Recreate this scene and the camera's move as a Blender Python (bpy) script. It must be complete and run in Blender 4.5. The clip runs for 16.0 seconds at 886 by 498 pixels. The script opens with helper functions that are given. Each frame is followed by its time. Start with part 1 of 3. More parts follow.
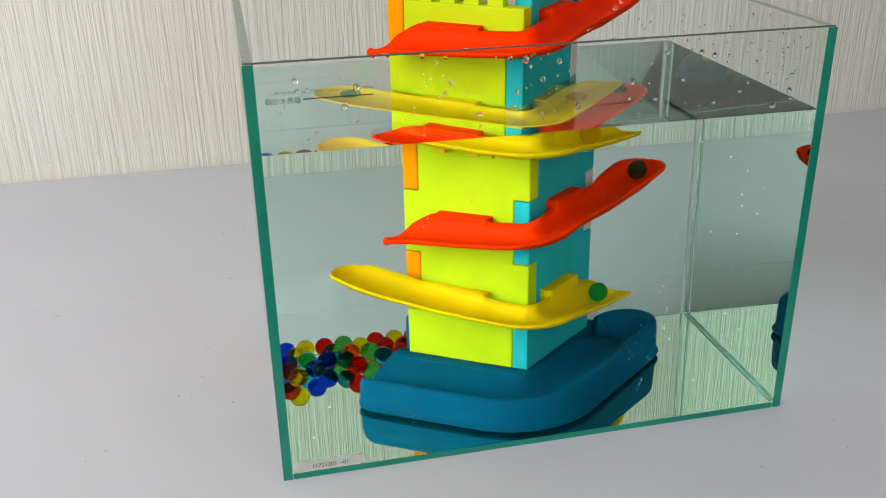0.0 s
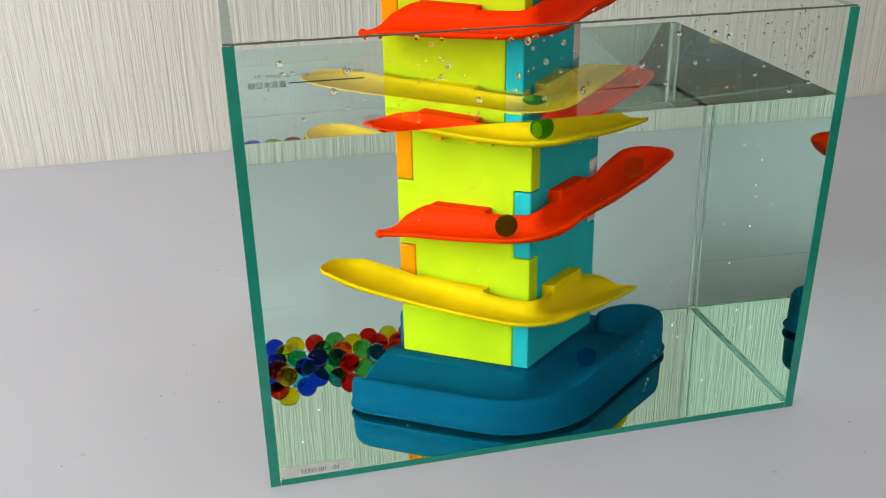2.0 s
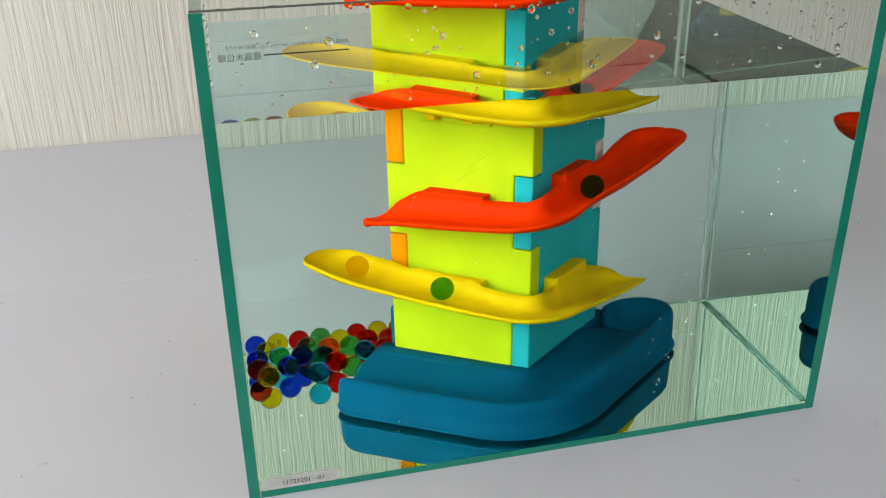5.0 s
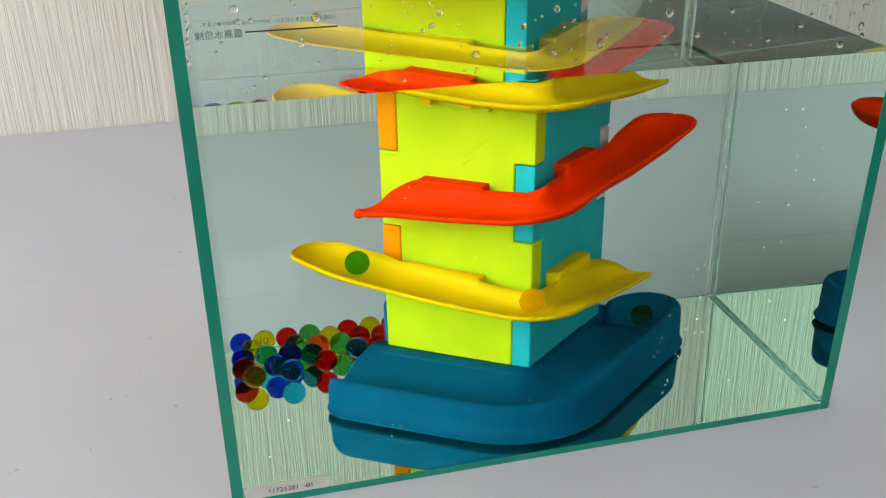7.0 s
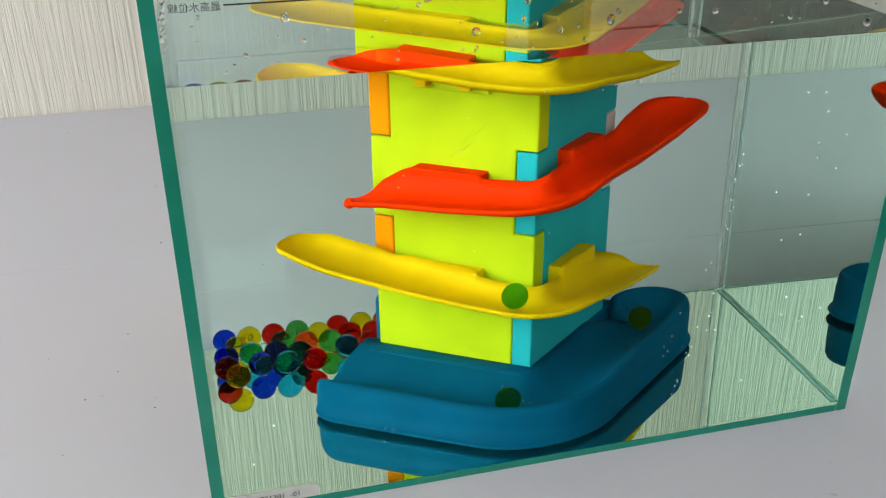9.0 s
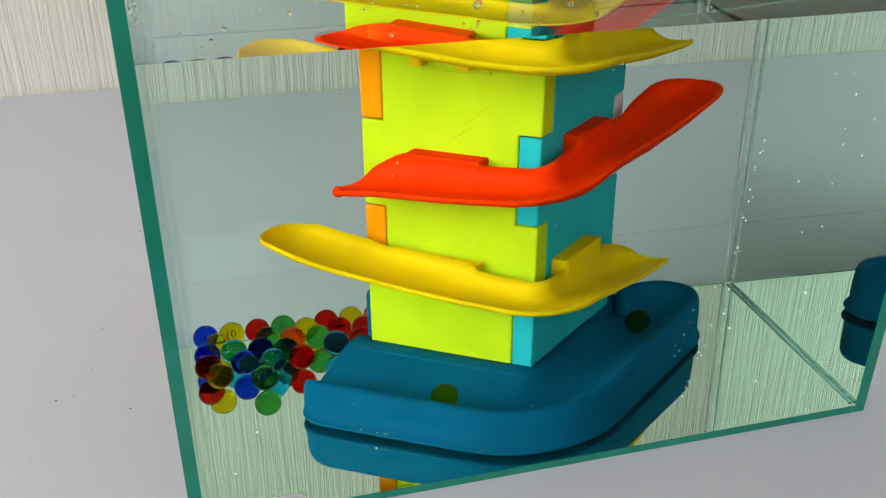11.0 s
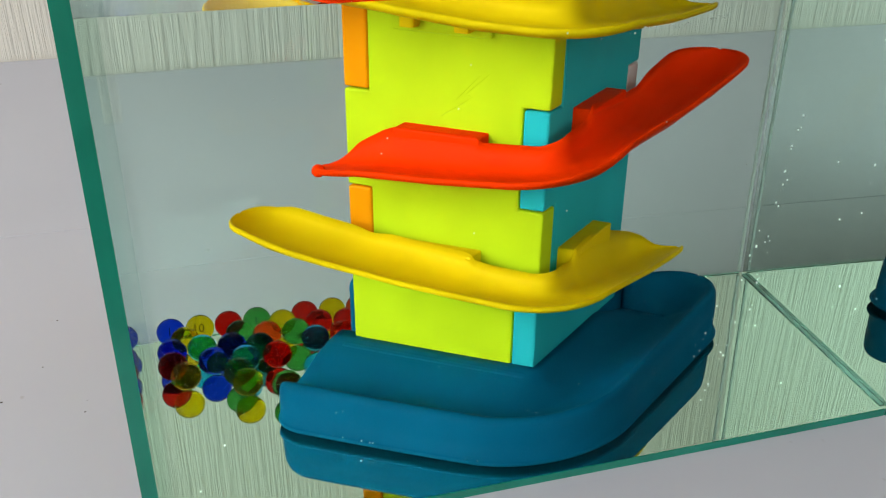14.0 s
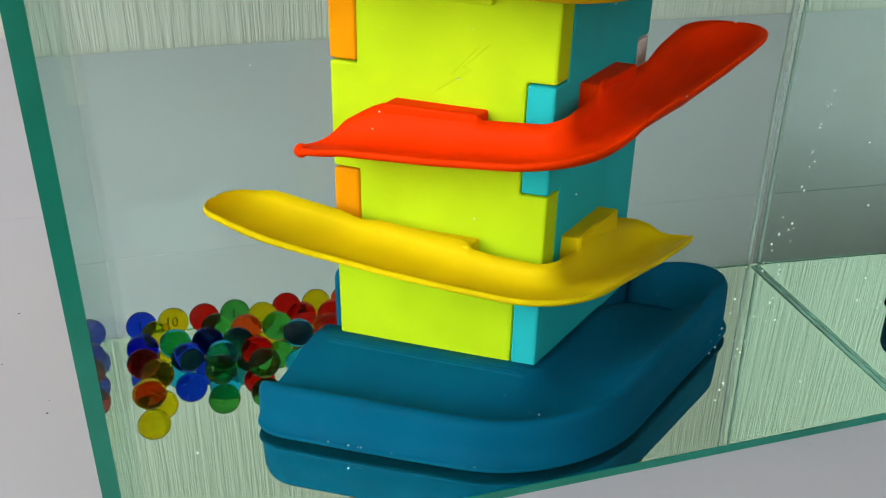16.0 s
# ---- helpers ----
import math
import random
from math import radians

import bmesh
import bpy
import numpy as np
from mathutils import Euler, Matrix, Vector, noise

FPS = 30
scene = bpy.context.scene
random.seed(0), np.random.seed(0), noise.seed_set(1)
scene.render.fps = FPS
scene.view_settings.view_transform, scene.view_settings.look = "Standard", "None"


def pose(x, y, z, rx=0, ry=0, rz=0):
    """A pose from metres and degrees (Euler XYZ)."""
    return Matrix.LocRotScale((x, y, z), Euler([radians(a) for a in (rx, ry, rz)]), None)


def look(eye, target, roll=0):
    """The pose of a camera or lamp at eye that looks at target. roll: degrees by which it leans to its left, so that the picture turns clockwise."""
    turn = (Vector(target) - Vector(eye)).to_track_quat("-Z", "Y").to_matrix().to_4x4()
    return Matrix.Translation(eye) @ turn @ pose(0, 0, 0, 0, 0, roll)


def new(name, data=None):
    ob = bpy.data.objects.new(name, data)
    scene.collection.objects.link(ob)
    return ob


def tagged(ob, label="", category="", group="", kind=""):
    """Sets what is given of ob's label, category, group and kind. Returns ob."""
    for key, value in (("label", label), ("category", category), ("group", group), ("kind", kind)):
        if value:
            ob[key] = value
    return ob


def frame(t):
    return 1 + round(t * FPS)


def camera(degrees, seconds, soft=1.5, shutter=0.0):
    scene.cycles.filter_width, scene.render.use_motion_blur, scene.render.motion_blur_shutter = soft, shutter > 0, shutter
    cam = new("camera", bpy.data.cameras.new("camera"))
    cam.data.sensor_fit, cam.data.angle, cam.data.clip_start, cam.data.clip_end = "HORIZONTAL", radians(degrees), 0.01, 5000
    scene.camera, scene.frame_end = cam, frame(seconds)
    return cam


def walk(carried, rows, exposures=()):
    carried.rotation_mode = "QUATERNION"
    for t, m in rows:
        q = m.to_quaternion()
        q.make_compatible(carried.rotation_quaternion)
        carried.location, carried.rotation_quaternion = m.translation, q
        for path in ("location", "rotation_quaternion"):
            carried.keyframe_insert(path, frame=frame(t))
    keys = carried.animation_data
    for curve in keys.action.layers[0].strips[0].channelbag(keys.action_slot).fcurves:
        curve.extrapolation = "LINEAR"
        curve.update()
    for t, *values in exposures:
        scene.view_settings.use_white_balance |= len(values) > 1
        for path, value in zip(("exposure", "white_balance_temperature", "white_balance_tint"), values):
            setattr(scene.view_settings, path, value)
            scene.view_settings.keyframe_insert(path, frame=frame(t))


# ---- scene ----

# ---------------- camera ----------------
cam = camera(50.0, 16.0, soft=1.15)
walk(cam, [
    (0, pose(-0.0056, -0.5192, 0.3935, 65.784, 0.857, -12.863)),
    (1, pose(-0.0017, -0.5021, 0.3891, 65.277, 0.796, -12.954)),
    (2, pose(0.0019, -0.4858, 0.3839, 64.872, 0.751, -13.074)),
    (3, pose(0.0052, -0.4700, 0.3781, 64.528, 0.713, -13.218)),
    (4, pose(0.0083, -0.4544, 0.3719, 64.212, 0.671, -13.383)),
    (5, pose(0.0112, -0.4390, 0.3656, 63.898, 0.616, -13.565)),
    (6, pose(0.0140, -0.4235, 0.3592, 63.566, 0.542, -13.762)),
    (7, pose(0.0166, -0.4078, 0.3529, 63.201, 0.443, -13.974)),
    (8, pose(0.0192, -0.3919, 0.3466, 62.797, 0.317, -14.200)),
    (9, pose(0.0217, -0.3758, 0.3404, 62.352, 0.159, -14.441)),
    (10, pose(0.0241, -0.3595, 0.3342, 61.872, -0.030, -14.699)),
    (11, pose(0.0264, -0.3431, 0.3279, 61.369, -0.250, -14.977)),
    (12, pose(0.0287, -0.3266, 0.3213, 60.861, -0.499, -15.278)),
    (13, pose(0.0309, -0.3103, 0.3143, 60.373, -0.772, -15.607)),
    (14, pose(0.0330, -0.2943, 0.3067, 59.937, -1.065, -15.970)),
    (15, pose(0.0349, -0.2790, 0.2980, 59.589, -1.371, -16.372)),
    (16, pose(0.0368, -0.2645, 0.2881, 59.376, -1.682, -16.822)),
], exposures=((0.0, 0.03), (8.0, -0.03), (16.0, -0.10)))

# ---------------- world, sun, window light, exposure ----------------
world = bpy.data.worlds.new("sky")
scene.world = world
world.use_nodes = True
wn = world.node_tree
sky = wn.nodes.new("ShaderNodeTexSky")
sky.sky_type = "NISHITA"
sky.sun_disc = False
sky.sun_elevation, sky.sun_rotation = radians(40), radians(-120)
wn.links.new(sky.outputs[0], wn.nodes["Background"].inputs[0])
wn.nodes["Background"].inputs[1].default_value = 0.1


def rect_lamp(name, m, w, h, power, colour):
    data = bpy.data.lights.new(name, "AREA")
    data.shape, data.size, data.size_y, data.energy, data.color = "RECTANGLE", w, h, power, colour
    ob = new(name, data)
    ob.matrix_world = m
    return ob


# daylight standing in the side window opening
rect_lamp("window_light_side", look((-1.47, -0.55, 0.86), (0.2, -0.05, 0.1)), 1.5, 1.15, 36.5, (0.97, 0.98, 0.95))
# added fill from behind the viewer, no window known there; lifts the right side
rect_lamp("fill_light_rear", look((0.55, -2.17, 0.90), (0.2, 0.3, 0.1)), 1.3, 1.1, 11, (0.93, 0.98, 1.0))


# ---------------- materials ----------------
def material(name):
    m = bpy.data.materials.new(name)
    m.use_nodes = True
    return m, m.node_tree.nodes, m.node_tree.links, m.node_tree.nodes["Principled BSDF"]


def coords(nodes, links, scale=(1, 1, 1), kind="Object"):
    tc, mp = nodes.new("ShaderNodeTexCoord"), nodes.new("ShaderNodeMapping")
    mp.inputs["Scale"].default_value = scale
    links.new(tc.outputs[kind], mp.inputs[0])
    return mp.outputs[0]


def noise_tex(nodes, links, vec, scale, detail=4, rough=0.5, distort=0.0):
    n = nodes.new("ShaderNodeTexNoise")
    n.inputs["Scale"].default_value, n.inputs["Detail"].default_value = scale, detail
    n.inputs["Roughness"].default_value, n.inputs["Distortion"].default_value = rough, distort
    links.new(vec, n.inputs["Vector"])
    return n.outputs["Fac"]


def ramp(nodes, links, fac, stops):
    r = nodes.new("ShaderNodeValToRGB")
    while len(r.color_ramp.elements) < len(stops):
        r.color_ramp.elements.new(0.5)
    for el, (p, c) in zip(r.color_ramp.elements, stops):
        el.position, el.color = p, (*c, 1)
    links.new(fac, r.inputs[0])
    return r.outputs[0]


def bump(nodes, links, height, bsdf, strength, distance):
    b = nodes.new("ShaderNodeBump")
    b.inputs["Strength"].default_value, b.inputs["Distance"].default_value = strength, distance
    links.new(height, b.inputs["Height"])
    links.new(b.outputs[0], bsdf.inputs["Normal"])
    return b


def plastic(name, colour, rough=0.38):
    """Moulded toy plastic: faint mottling, fine moulding grain and a few scuffs."""
    m, n, l, b = material(name)
    vec = coords(n, l)
    big = noise_tex(n, l, vec, 28, 3)
    fine = noise_tex(n, l, vec, 900, 2)
    lo = tuple(c * 0.90 for c in colour)
    hi = tuple(min(1, c * 1.06) for c in colour)
    l.new(ramp(n, l, big, [(0.3, lo), (0.7, hi)]), b.inputs["Base Color"])
    rr = n.new("ShaderNodeMapRange")
    rr.inputs["To Min"].default_value, rr.inputs["To Max"].default_value = rough - 0.07, rough + 0.1
    l.new(noise_tex(n, l, vec, 60, 4), rr.inputs["Value"])
    l.new(rr.outputs[0], b.inputs["Roughness"])
    b.inputs["IOR"].default_value = 1.16
    b.inputs["Specular IOR Level"].default_value = 0.12
    bump(n, l, fine, b, 0.12, 0.0004)
    return m


def clear(name, colour, ior, rough=0.0):
    m = bpy.data.materials.new(name)
    m.use_nodes = True
    n, l = m.node_tree.nodes, m.node_tree.links
    n.remove(n["Principled BSDF"])
    g = n.new("ShaderNodeBsdfGlass")
    g.inputs["Color"].default_value = (*colour, 1)
    g.inputs["IOR"].default_value, g.inputs["Roughness"].default_value = ior, rough
    l.new(g.outputs[0], n["Material Output"].inputs[0])
    return m


LIME = plastic("lime_plastic", (0.53, 0.65, 0.010), 0.36)
YELLOW = plastic("yellow_plastic", (0.85, 0.545, 0.003), 0.36)
RED = plastic("red_plastic", (0.92, 0.034, 0.0006), 0.42)
CYAN = plastic("cyan_plastic", (0.022, 0.43, 0.475), 0.36)
ORANGE = plastic("orange_plastic", (0.92, 0.29, 0.002), 0.36)
BLUE = plastic("petrol_blue_plastic", (0.0008, 0.092, 0.182), 0.50)
PALE = plastic("pale_pink_plastic", (0.72, 0.56, 0.54), 0.36)


def pane_glass():
    """Thin clear sheet: lets light straight through, with a faint green cast and a Fresnel gloss."""
    m = bpy.data.materials.new("pane_glass")
    m.use_nodes = True
    n, l = m.node_tree.nodes, m.node_tree.links
    n.remove(n["Principled BSDF"])
    t, g, f, mix = n.new("ShaderNodeBsdfTransparent"), n.new("ShaderNodeBsdfGlossy"), n.new("ShaderNodeLayerWeight"), n.new("ShaderNodeMixShader")
    t.inputs["Color"].default_value = (0.975, 0.992, 0.986, 1)
    g.inputs["Roughness"].default_value = 0.0
    f.inputs["Blend"].default_value = 0.5
    power, gain = n.new("ShaderNodeMath"), n.new("ShaderNodeMath")
    power.operation, gain.operation = "POWER", "MULTIPLY_ADD"
    power.inputs[1].default_value, gain.inputs[1].default_value, gain.inputs[2].default_value = 5.0, 0.15, 0.001
    l.new(f.outputs["Facing"], power.inputs[0])
    l.new(power.outputs[0], gain.inputs[0])
    l.new(gain.outputs[0], mix.inputs[0])
    l.new(t.outputs[0], mix.inputs[1])
    l.new(g.outputs[0], mix.inputs[2])
    l.new(mix.outputs[0], n["Material Output"].inputs[0])
    return m


PANE = pane_glass()
WATER = clear("water", (0.90, 0.985, 0.955), 1.333)


def water_at_pane():
    """Water that touches the front pane: it bends the light, the pane in front has the gloss."""
    m = bpy.data.materials.new("water_at_pane")
    m.use_nodes = True
    n, l = m.node_tree.nodes, m.node_tree.links
    n.remove(n["Principled BSDF"])
    g = n.new("ShaderNodeBsdfRefraction")
    g.inputs["Color"].default_value = (0.90, 0.985, 0.955, 1)
    g.inputs["IOR"].default_value, g.inputs["Roughness"].default_value = 1.333, 0.0
    l.new(g.outputs[0], n["Material Output"].inputs[0])
    return m


WATER_AT_PANE = water_at_pane()
# the thick bottom glass gives its green to all that is seen by way of it
WATER_AT_BOTTOM = clear("water_at_bottom_glass", (0.80, 0.915, 0.82), 1.333)
DROP = clear("droplet_water", (1, 1, 1), 1.33)


def edge_glass():
    """Polished pane edge: deep green from the long way through the glass."""
    m, n, l, b = material("green_glass_edge")
    vec = coords(n, l, (1, 1, 1))
    f = noise_tex(n, l, vec, 35, 4)
    l.new(ramp(n, l, f, [(0.3, (0.002, 0.180, 0.118)), (0.7, (0.006, 0.235, 0.160))]), b.inputs["Base Color"])
    b.inputs["Roughness"].default_value = 0.22
    bump(n, l, noise_tex(n, l, vec, 240, 3), b, 0.2, 0.0004)
    return m


EDGE = edge_glass()


def table_mat():
    """Off-white melamine with a lavender cast, faint stains and specks of grit."""
    m, n, l, b = material("white_table_board")
    vec = coords(n, l)
    big = noise_tex(n, l, vec, 3.2, 4)
    col = ramp(n, l, big, [(0.32, (0.525, 0.525, 0.590)), (0.7, (0.570, 0.570, 0.632))])
    spots = noise_tex(n, l, vec, 70, 2)
    dirt = ramp(n, l, spots, [(0.735, (1, 1, 1)), (0.78, (0.80, 0.76, 0.72))])
    mix = n.new("ShaderNodeMix")
    mix.data_type, mix.blend_type = "RGBA", "MULTIPLY"
    mix.inputs["Factor"].default_value = 1.0
    l.new(col, mix.inputs["A"])
    l.new(dirt, mix.inputs["B"])
    l.new(mix.outputs["Result"], b.inputs["Base Color"])
    rr = n.new("ShaderNodeMapRange")
    rr.inputs["To Min"].default_value, rr.inputs["To Max"].default_value = 0.42, 0.58
    l.new(noise_tex(n, l, vec, 9, 4), rr.inputs["Value"])
    l.new(rr.outputs[0], b.inputs["Roughness"])
    bump(n, l, noise_tex(n, l, vec, 420, 3), b, 0.04, 0.0005)
    return m


def wallpaper():
    """Cream vinyl wallpaper embossed with uneven upright strands."""
    m, n, l, b = material("embossed_wallpaper")
    vec = coords(n, l, (1, 1, 0.034))
    warp = noise_tex(n, l, vec, 165, 2, 0.5, 0.12)
    fine = noise_tex(n, l, vec, 430, 2, 0.5, 0.1)
    ridge = n.new("ShaderNodeMapRange")
    ridge.interpolation_type = "SMOOTHSTEP"
    ridge.inputs["From Min"].default_value, ridge.inputs["From Max"].default_value = 0.40, 0.60
    l.new(warp, ridge.inputs["Value"])
    ridge2 = n.new("ShaderNodeMapRange")
    ridge2.interpolation_type = "SMOOTHSTEP"
    ridge2.inputs["From Min"].default_value, ridge2.inputs["From Max"].default_value = 0.42, 0.62
    l.new(fine, ridge2.inputs["Value"])
    add = n.new("ShaderNodeMath")
    add.operation = "MULTIPLY_ADD"
    l.new(ridge2.outputs[0], add.inputs[0])
    add.inputs[1].default_value = 0.55
    l.new(ridge.outputs[0], add.inputs[2])
    big = noise_tex(n, l, coords(n, l), 4, 3)
    l.new(ramp(n, l, big, [(0.3, (0.62, 0.585, 0.52)), (0.7, (0.67, 0.64, 0.575))]), b.inputs["Base Color"])
    b.inputs["Roughness"].default_value = 0.6
    bump(n, l, add.outputs[0], b, 0.41, 0.0014)
    return m


TABLE = table_mat()
WALLPAPER = wallpaper()


def plain(name, colour, rough=0.6, grain=40, metal=0.0):
    m, n, l, b = material(name)
    vec = coords(n, l)
    f = noise_tex(n, l, vec, grain, 4)
    l.new(ramp(n, l, f, [(0.3, tuple(c * 0.88 for c in colour)), (0.7, colour)]), b.inputs["Base Color"])
    b.inputs["Roughness"].default_value, b.inputs["Metallic"].default_value = rough, metal
    bump(n, l, f, b, 0.1, 0.001)
    return m


PAINT = plain("ceiling_paint", (0.72, 0.71, 0.68), 0.8, 12)
FLOORWOOD = plain("floor_boards", (0.22, 0.15, 0.09), 0.5, 18)
FRAME = plain("window_frame_paint", (0.70, 0.69, 0.67), 0.4, 30)
INK = plain("black_print", (0.015, 0.015, 0.018), 0.5, 200)
PALE_EDGE = plain("pale_glass_edge", (0.82, 0.86, 0.84), 0.3, 90)
SILICONE = plain("pale_silicone", (0.74, 0.82, 0.78), 0.3, 60)
SEAM = plain("green_seam_glass", (0.26, 0.52, 0.42), 0.3, 90)
SIDE_RIM = plain("ground_side_edge", (0.34, 0.39, 0.35), 0.5, 90)
RIM_EDGE = plain("ground_glass_edge", (0.075, 0.085, 0.070), 0.55, 90)
LABEL = plain("paper_label", (0.52, 0.53, 0.49), 0.55, 120)
# the bright gleam of clear air bubbles, put into a plain pale colour
BUBBLE = plain("bubble_gleam_white", (0.80, 0.84, 0.83), 0.08, 300)
GRIT = plain("dark_grit", (0.10, 0.08, 0.07), 0.7, 300)


def bead_mat(name, colour):
    """See-through tinted plastic with a slight milkiness and a thin gloss."""
    m, n, l, b = material(name)
    vec = coords(n, l)
    f = noise_tex(n, l, vec, 120, 3)
    l.new(ramp(n, l, f, [(0.3, tuple(c * 0.9 for c in colour)), (0.7, colour)]), b.inputs["Base Color"])
    b.inputs["Roughness"].default_value, b.inputs["IOR"].default_value = 0.0, 1.12
    b.inputs["Transmission Weight"].default_value = 0.99
    return m


BEADS = {
    "red": bead_mat("red_bead", (0.66, 0.007, 0.003)),
    "orange": bead_mat("orange_bead", (0.82, 0.07, 0.003)),
    "yellow": bead_mat("yellow_bead", (0.80, 0.58, 0.004)),
    "green": bead_mat("green_bead", (0.060, 0.38, 0.060)),
    "cyan": bead_mat("cyan_bead", (0.012, 0.48, 0.82)),
    "teal": bead_mat("teal_bead", (0.008, 0.22, 0.24)),
    "blue": bead_mat("blue_bead", (0.004, 0.045, 0.68)),
}


# ---------------- mesh helpers ----------------
def part(name, bm, mat, parent=None, label="", smooth=False):
    """Links a bmesh as one mesh object under a thing or a part."""
    me = bpy.data.meshes.new(name)
    bmesh.ops.recalc_face_normals(bm, faces=bm.faces)
    bm.to_mesh(me)
    bm.free()
    me.materials.append(mat)
    if smooth:
        for p in me.polygons:
            p.use_smooth = True
    ob = new(name, me)
    ob.parent = parent
    return tagged(ob, label)


def box(bm, lo, hi, bevel=0.0, seg=2):
    r = bmesh.ops.create_cube(bm, size=1.0)
    lo, hi = Vector(lo), Vector(hi)
    for v in r["verts"]:
        v.co = lo + Vector((v.co.x + 0.5, v.co.y + 0.5, v.co.z + 0.5)) * (hi - lo)
    if bevel:
        edges = list({e for v in r["verts"] for e in v.link_edges})
        bmesh.ops.bevel(bm, geom=edges, offset=bevel, segments=seg, affect="EDGES", profile=0.5)


def boxed(name, lo, hi, mat, parent=None, bevel=0.0, label="", seg=2):
    bm = bmesh.new()
    box(bm, lo, hi, bevel, seg)
    return part(name, bm, mat, parent, label)


def grid_solid(bm, rings, closed_ends=True):
    """Skins a list of closed rings of equal length."""
    vs = [[bm.verts.new(p) for p in ring] for ring in rings]
    n = len(vs[0])
    for a, b in zip(vs, vs[1:]):
        for i in range(n):
            bm.faces.new((a[i], a[(i + 1) % n], b[(i + 1) % n], b[i]))
    if closed_ends:
        bm.faces.new(vs[0])
        bm.faces.new(list(reversed(vs[-1])))


def empty(name, m=None):
    ob = new(name)
    ob.empty_display_size = 0.05
    if m is not None:
        ob.matrix_world = m
    return ob


# ---------------- the room ----------------
WALL_Y = 0.6593
b_ = boxed("wall_back", (-1.6, WALL_Y, -0.74), (2.4, WALL_Y + 0.12, 1.9), WALLPAPER)
tagged(b_, "cream wallpaper embossed with upright uneven strands", "wall", kind="structure")
bm = bmesh.new()
for lo, hi in (((-1.62, -2.3, -0.74), (-1.5, -1.3, 1.9)), ((-1.62, 0.2, -0.74), (-1.5, WALL_Y, 1.9)),
               ((-1.62, -1.3, -0.74), (-1.5, 0.2, 0.28)), ((-1.62, -1.3, 1.44), (-1.5, 0.2, 1.9))):
    box(bm, lo, hi)
tagged(part("wall_side", bm, WALLPAPER), "cream wall with a window opening", "wall", kind="structure")
# unseen wall, its opening made up to hold the rear fill lamp
bm = bmesh.new()
for lo, hi in (((-1.5, -2.3, -0.74), (-0.1, -2.18, 1.9)), ((1.2, -2.3, -0.74), (2.4, -2.18, 1.9)),
               ((-0.1, -2.3, -0.74), (1.2, -2.18, 0.35)), ((-0.1, -2.3, 1.45), (1.2, -2.18, 1.9))):
    box(bm, lo, hi)
tagged(part("wall_rear", bm, WALLPAPER), "unseen cream wall behind the viewer with an opening for the fill lamp", "wall", kind="structure")
tagged(boxed("wall_far_side", (2.4, -2.3, -0.74), (2.52, WALL_Y + 0.12, 1.9), WALLPAPER), "cream wallpapered side wall", "wall", kind="structure")
tagged(boxed("ceiling", (-1.62, -2.3, 1.9), (2.52, WALL_Y + 0.12, 2.0), PAINT), "plain white ceiling", "ceiling", kind="structure")
tagged(boxed("floor", (-1.62, -2.3, -0.84), (2.52, WALL_Y + 0.12, -0.74), FLOORWOOD), "brown wooden floor", "floor", kind="structure")


def table():
    """White table of two boards that meet in a fine seam."""
    t = empty("table", pose(0.4, 0.2, -0.74))
    inv = t.matrix_world.inverted()

    def put(ob):
        ob.matrix_parent_inverse = inv
        return ob

    put(boxed("tabletop", (-1.1, -0.17, -0.03), (1.9, 0.2974, 0.0), TABLE, t, 0.0003, "off-white front board"))
    put(boxed("tabletop", (-1.1, 0.2978, -0.03), (1.9, WALL_Y - 0.002, 0.0), TABLE, t, 0.0003, "off-white rear board"))
    for x in (-1.02, 1.76):
        for y in (-0.15, 0.58):
            put(boxed("leg", (x, y, -0.74), (x + 0.06, y + 0.06, -0.03), FRAME, t, 0.004))
    return tagged(t, "off-white table of two boards with a fine seam", "table")


table()

# ---------------- the fish tank ----------------
W, D, H, HW, G = 0.359, 0.2252, 0.2752, 0.2231, 0.0055


